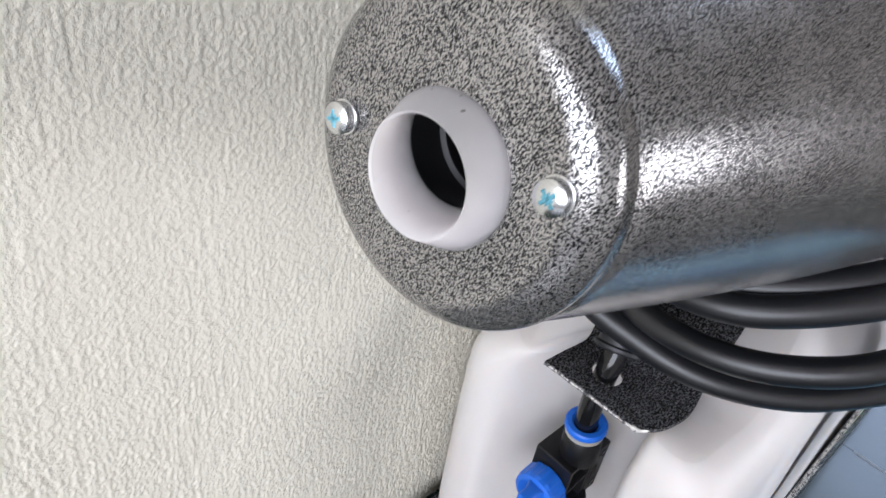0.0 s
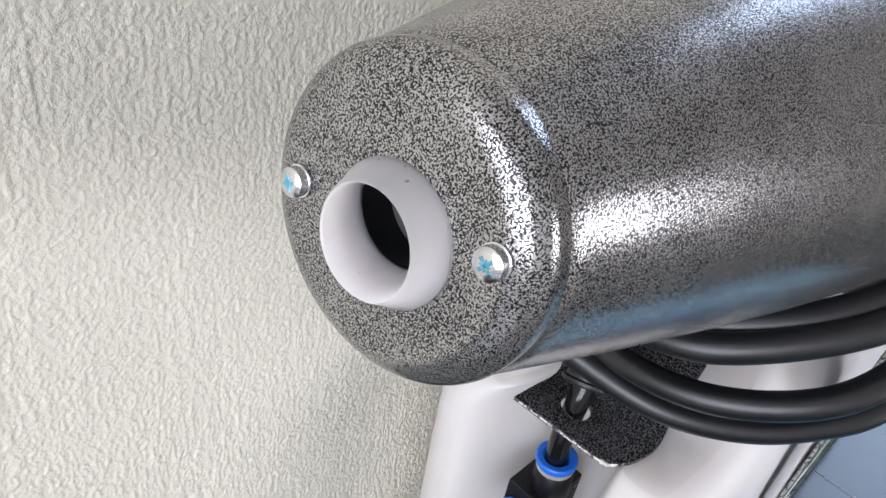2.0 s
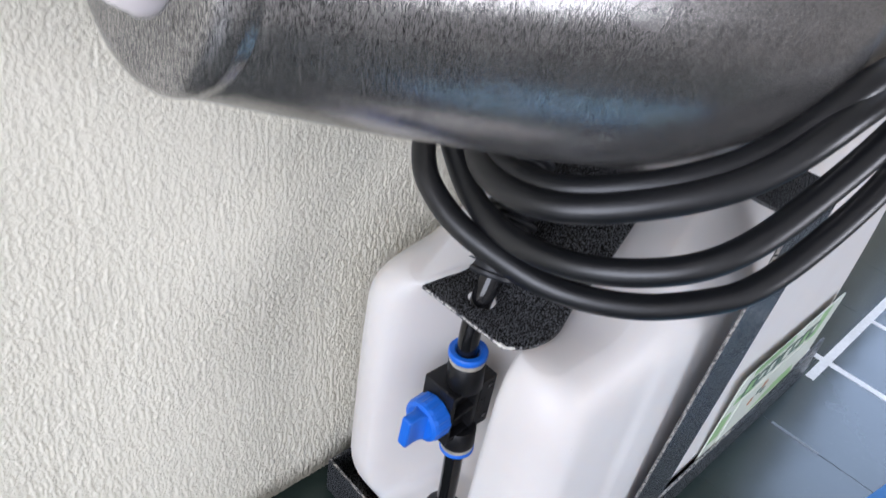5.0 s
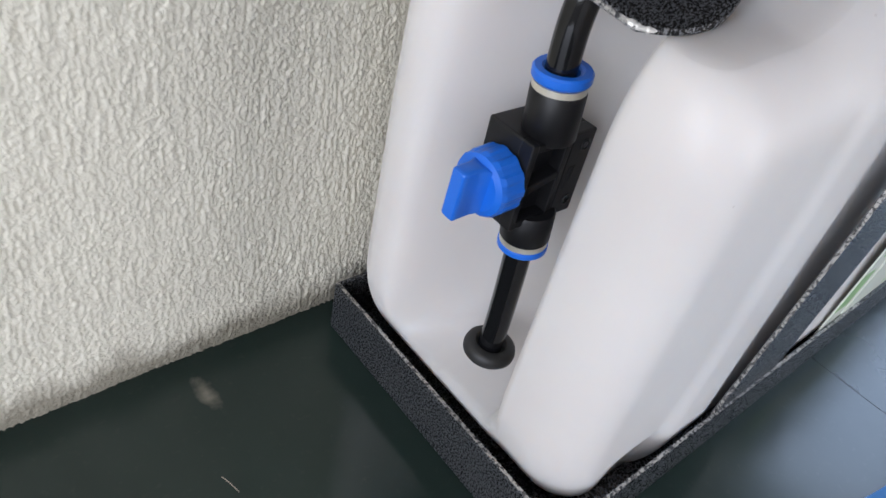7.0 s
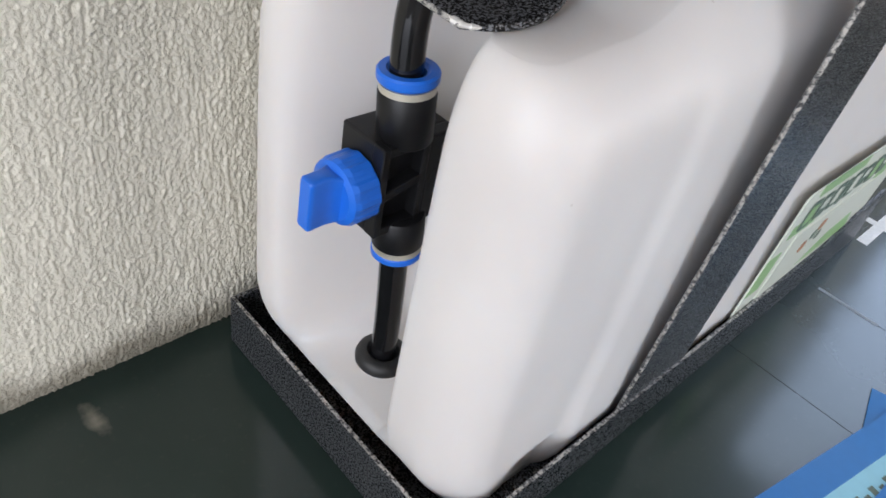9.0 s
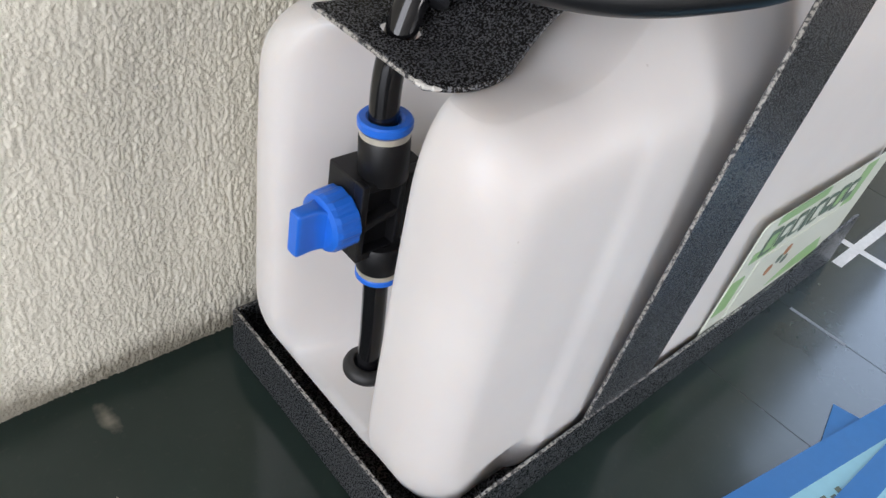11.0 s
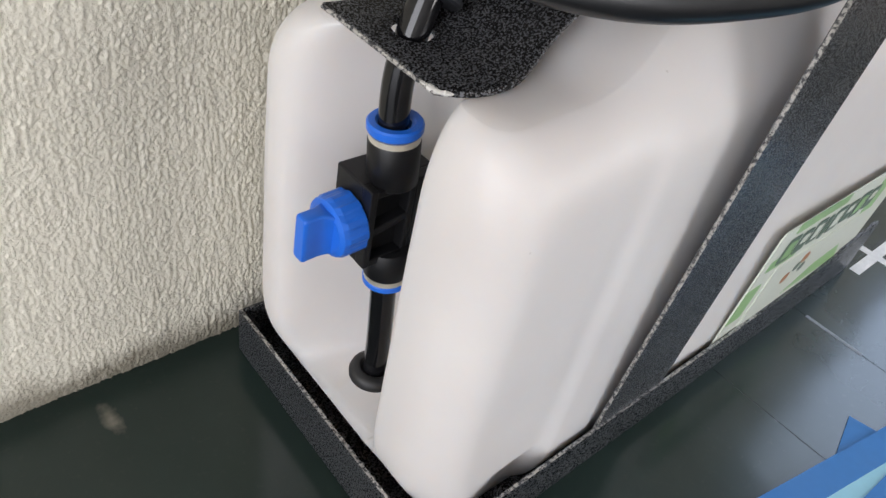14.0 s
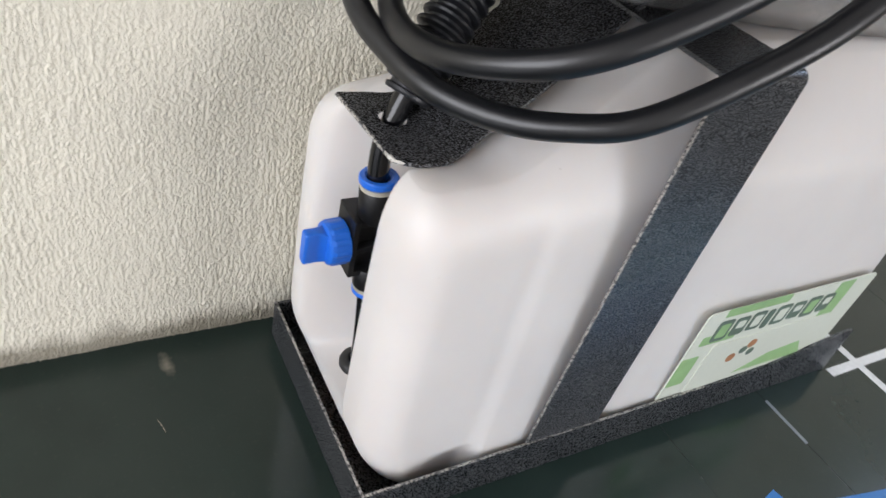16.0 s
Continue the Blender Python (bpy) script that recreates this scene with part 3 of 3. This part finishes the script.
# ---- bracket, bellows and strap ----
def bracket():
    t = thing("mounting_bracket", "dark speckled steel bracket plate with a round hole", "bracket")
    bm = bmesh.new()
    n, w, th = 70, 30, 2.0
    left = catmull([(0, -67, 202), (12, -68, 202), (25, -69, 202), (35, -66, 205.5), (50, -61, 216), (66, -58, 228), (92, -55, 247), (112, -53, 262)], 12)
    right = catmull([(9, -109, 194.5), (16, -114.5, 195), (24, -117.5, 196), (33, -118.5, 199), (47, -115, 207.5), (63, -114, 219), (88, -110, 237), (120, -104, 260)], 12)
    grid = []
    for i in range(n + 1):
        u = (i / n) ** 1.4 * (len(left) - 1)
        k, fr = min(int(u), len(left) - 2), u - min(int(u), len(left) - 2)
        a, c = right[k].lerp(right[k + 1], fr), left[k].lerp(left[k + 1], fr)
        row = []
        for j in range(w + 1):
            p = a.lerp(c, j / w)
            row.append(p)
        grid.append(row)
    hole = Vector((18.6, -85.6))
    tops, bots = {}, {}
    for i, row in enumerate(grid):
        for j, p in enumerate(row):
            tops[i, j] = bm.verts.new(p)
            bots[i, j] = bm.verts.new(p - Vector((0, 0, th)))
    keep = {}
    for i in range(n):
        for j in range(w):
            c = (grid[i][j] + grid[i + 1][j + 1]) / 2
            keep[i, j] = (Vector((c.x, c.y)) - hole).length > 6.6
    for i in range(n):
        for j in range(w):
            if not keep[i, j]:
                continue
            bm.faces.new((tops[i, j], tops[i + 1, j], tops[i + 1, j + 1], tops[i, j + 1]))
            bm.faces.new((bots[i, j], bots[i, j + 1], bots[i + 1, j + 1], bots[i + 1, j]))
            for (di, dj), (a, b) in {(-1, 0): ((i, j), (i, j + 1)), (1, 0): ((i + 1, j), (i + 1, j + 1)), (0, -1): ((i, j), (i + 1, j)), (0, 1): ((i, j + 1), (i + 1, j + 1))}.items():
                if not keep.get((i + di, j + dj), False):
                    bm.faces.new((tops[a], tops[b], bots[b], bots[a]))
    # pull the ragged rim of the hole on to a circle
    for i in range(n + 1):
        for j in range(w + 1):
            p = grid[i][j]
            d = Vector((p.x, p.y)) - hole
            around = [keep.get((i + a, j + b)) for a in (-1, 0) for b in (-1, 0)]
            if False in around and True in around and d.length > 0.1:
                q = hole + d.normalized() * 6.5
                for v in (tops[i, j], bots[i, j]):
                    v.co.x, v.co.y = q.x, q.y
    for v in [v for v in bm.verts if not v.link_faces]:
        bm.verts.remove(v)
    p = part("plate", bm, M_FRAME, t, smooth=False)
    rim = [Vector((q.x - 0.2, q.y, q.z - 1.0)) for q in grid[0]]
    part("worn_edge", pipe(rim, 0.75, 8), M_EDGE, p, "bare steel along the cut edge")
    rnd = random.Random(4)
    tip = catmull([(7.6, -103.5, 194.8), (8.4, -106.4, 194.2), (9.3, -109.0, 193.8), (11.2, -110.8, 193.6), (13.6, -112.4, 193.6)], 5)
    sizes = [0.2 + 0.95 * math.sin(math.pi * min(1, k / (len(tip) - 1))) ** 0.8 * rnd.uniform(0.55, 1.2) for k in range(len(tip))]
    chip = pipe(tip, 1.0, 9, lambda k: sizes[k])
    part("chipped_corner", chip, M_BARE, p, "bare metal where the coat has chipped off")
    bolt = basis((158, -52, 221), (0.6, 0.15, 0.8))
    part("bolt", lathe([(0, -6), (3, -6), (3, 14), (2.4, 15), (0, 15)], bolt, 20), M_ZINC, t, "zinc-plated threaded bolt end", smooth=True)
    return t


bracket()

path = catmull([(26.5, -83.0, 213), (33, -79, 223), (44, -73, 237), (57, -65, 252), (70, -58, 268)], 22)
conduit = thing("bellows_sleeve", "black ribbed rubber bellows sleeve over the tube", "hose sleeve")
part("sleeve", pipe(path, 11.0, 28, lambda k: (1.10, 1.14, 1.10, 0.84, 0.80, 0.84)[k % 6]), M_RUBBER, conduit, smooth=False)
cm = basis((24.6, -83.6, 209.5), (0.6, 0.25, 1))
part("flange", lathe([(5.2, -2), (9.6, -2), (10.4, -1.2), (10.4, 0.2), (9.0, 0.8), (9.0, 6), (5.2, 6)], cm, 32, closed=True), M_RUBBER, conduit, smooth=True)


def strap():
    t = thing("support_strap", "dark speckled flat steel strap round the canister", "strap")
    x0, x1, top, th, yf, yb = 98.9, 149.5, 256, 1.6, -155.8, -15.2
    bm = bmesh.new()
    outer, inner = [], []
    r = 5

    def bend(cy, cz, rad, a0, a1):
        return [(cy + rad * math.cos(radians(a0 + (a1 - a0) * k / 8)), cz + rad * math.sin(radians(a0 + (a1 - a0) * k / 8))) for k in range(9)]

    outer = [(yf, 3.2)] + bend(yf + r, top - r, r, 180, 90) + bend(yb - r, top - r, r, 90, 0) + [(yb, 3.2)]
    inner = [(yf + th, 3.2)] + bend(yf + r, top - r, r - th, 180, 90) + bend(yb - r, top - r, r - th, 90, 0) + [(yb - th, 3.2)]
    lean = 0.041
    vo = [[bm.verts.new((x + k * z, y - (0.035 * z if y < -100 else 0), z)) for y, z in outer] for x, k in ((x0, lean), (x1, 0.035))]
    vi = [[bm.verts.new((x + k * z, y - (0.035 * z if y < -100 else 0), z)) for y, z in inner] for x, k in ((x0, lean), (x1, 0.035))]
    for k in range(len(outer) - 1):
        bm.faces.new((vo[0][k], vo[1][k], vo[1][k + 1], vo[0][k + 1]))
        bm.faces.new((vi[0][k], vi[0][k + 1], vi[1][k + 1], vi[1][k]))
        bm.faces.new((vo[0][k], vo[0][k + 1], vi[0][k + 1], vi[0][k]))
        bm.faces.new((vo[1][k], vi[1][k], vi[1][k + 1], vo[1][k + 1]))
    for k in (0, -1):
        bm.faces.new((vo[0][k], vi[0][k], vi[1][k], vo[1][k]))
    band = part("band", bm, M_STRAP, t)
    edge = box(x0 - 0.15, x0 + 0.45, yf - 0.1, yf + 1.2, 6, top - 6)
    for v in edge.verts:
        v.co.x += lean * v.co.z
        v.co.y -= 0.035 * v.co.z
    part("worn_edge", edge, M_EDGE, band, "bare steel along the cut edge")
    return t


strap()


# ---- housing with its nozzle ----
H_C = Vector((-131.9, -117.8, 362.1))
H_YAW, H_PITCH = 5.0, -9.0
H_D = Vector((math.cos(radians(H_PITCH)) * math.cos(radians(H_YAW)), math.cos(radians(H_PITCH)) * math.sin(radians(H_YAW)), math.sin(radians(H_PITCH))))

S_D = Vector((math.cos(radians(-7.6)) * math.cos(radians(H_YAW)), math.cos(radians(-7.6)) * math.sin(radians(H_YAW)), math.sin(radians(-7.6))))


def housing():
    t = thing("housing", "large round metal housing in silver and black speckled paint", "housing")
    m = basis(H_C, H_D, (0, 0, 1))
    off = Vector((0.3, 1.7, 0.3))
    ms = basis(H_C + off, S_D, (0, 0, 1))
    # flat face, rounded rim, short straight collar, then the widening body
    prof = [(9.6, 0.0), (14, 0.0), (18.7, 0.05)]
    prof += [(18.7 + 6 * math.sin(radians(a)), 4.6 - 4.6 * math.cos(radians(a))) for a in range(6, 91, 6)]
    prof += [(24.7, 5.6), (24.65, 6.6), (24.65, 7.2), (24.8, 7.5)]
    for s in [8.5 + 1.5 * k for k in range(16)] + list(range(34, 60, 6)) + list(range(60, 470, 12)):
        u = min(s, 205) - 7
        prof.append((24.9 + 0.272 * u - 0.0002 * u * u, s))
    rl, sl = prof[-1]
    prof += [(rl - 16 + 16 * math.cos(radians(a)), sl + 16 * math.sin(radians(a))) for a in range(15, 91, 15)]
    prof += [(0, prof[-1][1])]
    bm = lathe(prof, ms, 128)
    # the nozzle's hole lies a little off the shell's middle
    for v in bm.verts:
        q = ms.inverted() @ v.co
        if math.hypot(q.x, q.y) < 10 and q.z < 1:
            v.co -= off
    part("shell", bm, M_SHELL, t, smooth=True, crease=14)
    # the sleeve's inner wall runs a little upwards to the bore
    rise = (Vector((0, 0, 1)) - H_D * H_D.z).normalized() * 3.2
    bm = lathe([(10.5, 0.6), (10.5, -0.5), (10.2, -0.9), (8.35, -4.9), (8.05, -5.3), (7.75, -5.05), (7.8, -2), (7.9, 1.9), (9.5, 1.9)], m, 96, closed=True)
    back = m.inverted()
    for v in bm.verts:
        q = back @ v.co
        if q.z > -3 and math.hypot(q.x, q.y) < 9.6:
            v.co += rise * ((q.z + 5.05) / 7.65)
    part("nozzle_sleeve", bm, M_PVC, t, "pale grey plastic nozzle sleeve", smooth=True)
    mb = Matrix.Translation(rise) @ m
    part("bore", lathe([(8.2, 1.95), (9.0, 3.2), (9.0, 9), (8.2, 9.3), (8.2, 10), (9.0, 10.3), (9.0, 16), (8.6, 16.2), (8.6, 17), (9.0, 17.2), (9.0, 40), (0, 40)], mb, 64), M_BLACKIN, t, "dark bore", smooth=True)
    part("seal_ring", lathe([(9.0, 15.6), (8.3, 15.6), (8.2, 16.0), (9.0, 16.0)], mb, 64, closed=True), M_ROOM, t, "pale sealing ring", smooth=True)
    u = Vector((3, -35, 5.5)).normalized()
    u = (u - H_D * u.dot(H_D)).normalized()
    for s, turn in ((-17.6, 20), (17.6, 50)):
        c = H_C + Vector((0.4, 1.2, 1.9)) + u * s
        sm = basis(c, -H_D, (0, 0, 1)) @ Matrix.Rotation(radians(turn), 4, "Z")
        screw = part("screw", lathe([(2.5, 0), (2.5, 0.3), (2.3, 0.35), (2.3, 0.5), (2.32, 1.3), (2.25, 1.8), (1.7, 2.15), (0.9, 2.28), (0, 2.3)], sm, 40), M_ZINC, t, "zinc-plated pan-head screw", smooth=True)
        for a in (0, 45):
            for b in (0, 90):
                ln, wd = (1.25, 0.27) if a == 0 else (0.85, 0.16)
                slot = box(-ln, ln, -wd, wd, 1.8, 2.34, 0.05, 1)
                slot.transform(sm @ Matrix.Rotation(radians(a + b), 4, "Z"))
                part("recess", slot, M_ZINCBLUE, screw, "bluish cross recess")
    return t


housing()


# ---- hose coiled round the housing ----
def hose():
    lows = [
        [(8, -48, 252), (3, -62, 245), (3, -76, 239), (6, -91, 235), (14, -119, 230), (32, -145, 231), (50, -162, 237), (68, -174, 245), (104, -182, 268), (138, -184, 291)],
        [(23, -56, 247), (13, -78, 244), (8, -103, 244), (11, -132, 249), (26, -158, 259), (45, -171, 270), (74, -177, 286), (110, -182, 308)],
        [(22, -60, 268), (4, -82, 268), (-2, -100, 269), (-2, -117, 272), (4, -133, 277), (23, -155, 288), (45, -169, 300), (80, -178, 322)],
        [(28, -60, 270), (10, -82, 270), (5, -100, 272), (7, -119, 276), (20, -140, 285), (37, -156, 295), (58, -166, 307), (90, -175, 330)],
    ]
    pts = [(232, -98, 398), (215, -38, 378), (160, -14, 322), (90, -15, 282), (34, -25, 262)]
    for k, low in enumerate(lows):
        o = 11 * k
        pts += low
        pts += [(190 + o, -174, 334), (232 + o, -150, 384), (240 + o, -98, 400), (226 + o, -38, 380), (170 + o, -14, 328), (95 + o * 0.5, -17, 285)]
        if k < 3:
            pts += [(40 + o * 0.4, -28, 262)]
    line = catmull(pts, 9)
    for _ in range(14):
        line = [line[0]] + [(a + 2 * m + c) / 4 for a, m, c in zip(line, line[1:], line[2:])] + [line[-1]]
    return tagged(part("hose", pipe(line, 5.2, 28), M_HOSE, smooth=True), "long matt black rubber hose coiled in loops round the housing", "hose")


hose()


# ---- cards tucked behind the tray's lip ----
def sign(name, label, outline, y, th, lean):
    t = thing(name, label, "card")
    m = Matrix.Translation((0, y, 3.4)) @ Matrix.Rotation(radians(90 + lean), 4, "X")
    return t, m


t1, m1 = sign("label_card", "white and green printed card standing against the canister", None, -153.9, 0.8, 2.2)
part("sheet", plate(rounded_rect(199, 356, 0, 101, 4), 0, 0.8, m1), M_CARD, t1)
for x0, x1, z0, z1 in ((199.5, 214, 36, 62), (214, 270, 95, 102), (206, 236, 72, 80), (318, 334, 60, 100)):
    part("green_panel", plate(rounded_rect(x0, x1, z0, z1, 1.5), 0.82, 0.95, m1), M_GREEN, t1)
x = 213
for k, w in enumerate((13, 12, 12, 6, 13, 12, 13, 12)):
    z0, z1 = 74 + (k % 3), 92 - (k % 2)
    bar = part("letter_bar", plate(rounded_rect(x, x + w, z0, z1, 2.4), 1.0, 1.15, m1), M_INK, t1)
    if w > 6:
        hole = 1.5 + 1.2 * (k % 2)
        part("letter_core", plate(rounded_rect(x + 2.6, x + w - 2.2, z0 + 3 * hole - 1.5, z1 - 3.2, 1.2), 1.2, 1.3, m1), M_CARD if k % 3 else M_GREEN, bar)
    x += w + 2.2
t2, m2 = sign("picture_card", "small white printed card with an orange picture", None, -155.2, 0.6, 2.2)
part("sheet", plate(rounded_rect(221, 334, 0, 69, 2), -0.6, 0.0, m2), M_CARD, t2)
for x0, x1, z0, z1, mat in ((244, 252, 47, 53, M_ORANGE), (253, 260, 50, 60, M_INK), (258, 266, 56, 63, M_ORANGE), (262, 269, 48, 54, M_INK)):
    part("picture_patch", plate(circle((x0 + x1) / 2, (z0 + z1) / 2, (x1 - x0) / 2, 12), 0.02, 0.15, m2), mat, t2)
part("green_panel", plate([(262, 30), (330, 30), (320, 45), (290, 42)], 0.02, 0.15, m2), M_GREEN, t2)


# ---- blue leaflets on the worktop ----
def leaflet(name, label, corner, angle, w, h, z, border):
    t = thing(name, label, "leaflet")
    m = Matrix.Translation((*corner, z)) @ Matrix.Rotation(radians(angle), 4, "Z")
    part("border", plate([(0, 0), (w, 0), (w, -h), (0, -h)], 0, 0.5, m, [[(border, -border), (w - border, -border), (w - border, -h + border), (border, -h + border)]]), M_PAPERBLUE, t)
    part("panel", plate([(border, -border), (w - border, -border), (w - border, -h + border), (border, -h + border)], 0, 0.45, m), M_PAPERLIGHT, t)
    return t, m


l1, lm = leaflet("leaflet", "light blue leaflet with a darker blue border on the worktop", (60, -202), -10.2, 330, 105, 1.4, 15)
part("fold_line", plate([(205, -15), (206, -15), (212, -60), (211, -60)], 0.5, 0.6, lm), M_PAPERBLUE, l1)
for k in range(5):
    part("print_bar", plate([(120 + k * 6, -22 - k % 2 * 2), (123.5 + k * 6, -22 - k % 2 * 2), (123.5 + k * 6, -33), (120 + k * 6, -33)], 0.5, 0.6, lm), M_INK, l1)
leaflet("leaflet", "blue leaflet with only its corner showing under another", (254, -223), -76, 120, 150, 0.3, 12)
l3, lm3 = leaflet("leaflet", "pale blue leaflet with a broad blue border lying on top", (150, -250), -2.2, 320, 85, 2.4, 13)
part("fold_line", plate([(190, -24), (290, -30), (290, -31), (190, -25)], 0.5, 0.6, lm3), M_PAPERBLUE, l3)

# a stray fibre beside the wall
fib = catmull([(-78, -60, 0.2), (-76.8, -64, 0.6), (-75.5, -69, 0.2)], 8)
tagged(part("fibre", pipe(fib, 0.13, 6), M_DUST, smooth=True), "pale stray fibre lying on the worktop", "fibre")

# ---- tiles of the worktop ----
xs = (-900, *JOINT_X, 900)
for x0, x1 in zip(xs, xs[1:]):
    tile(x0, x1, -620, JOINT_Y)
for x0, x1 in ((-900, -290), (-290, 10), (10, 310), (310, 420), (420, 520), (520, 620), (620, 900)):
    tile(x0, x1, JOINT_Y, 3.5)
# raised strips painted with the light that the far joints reflect
for x0, x1, y0, y1 in ((386, 620, -167, -159.5), (416.5, 423.5, -240, -167), (517, 523, -260, -167), (416.5, 423.5, -159.5, -60), (307.8, 310.4, -205, -167)):
    part("grout_glint", box(x0, x1, y0, y1, -2.5, 0.25), M_GLINTGROUT if x1 > 320 else M_FAINTGLINT, worktop, "dark grout joint painted bright where it reflects the light")
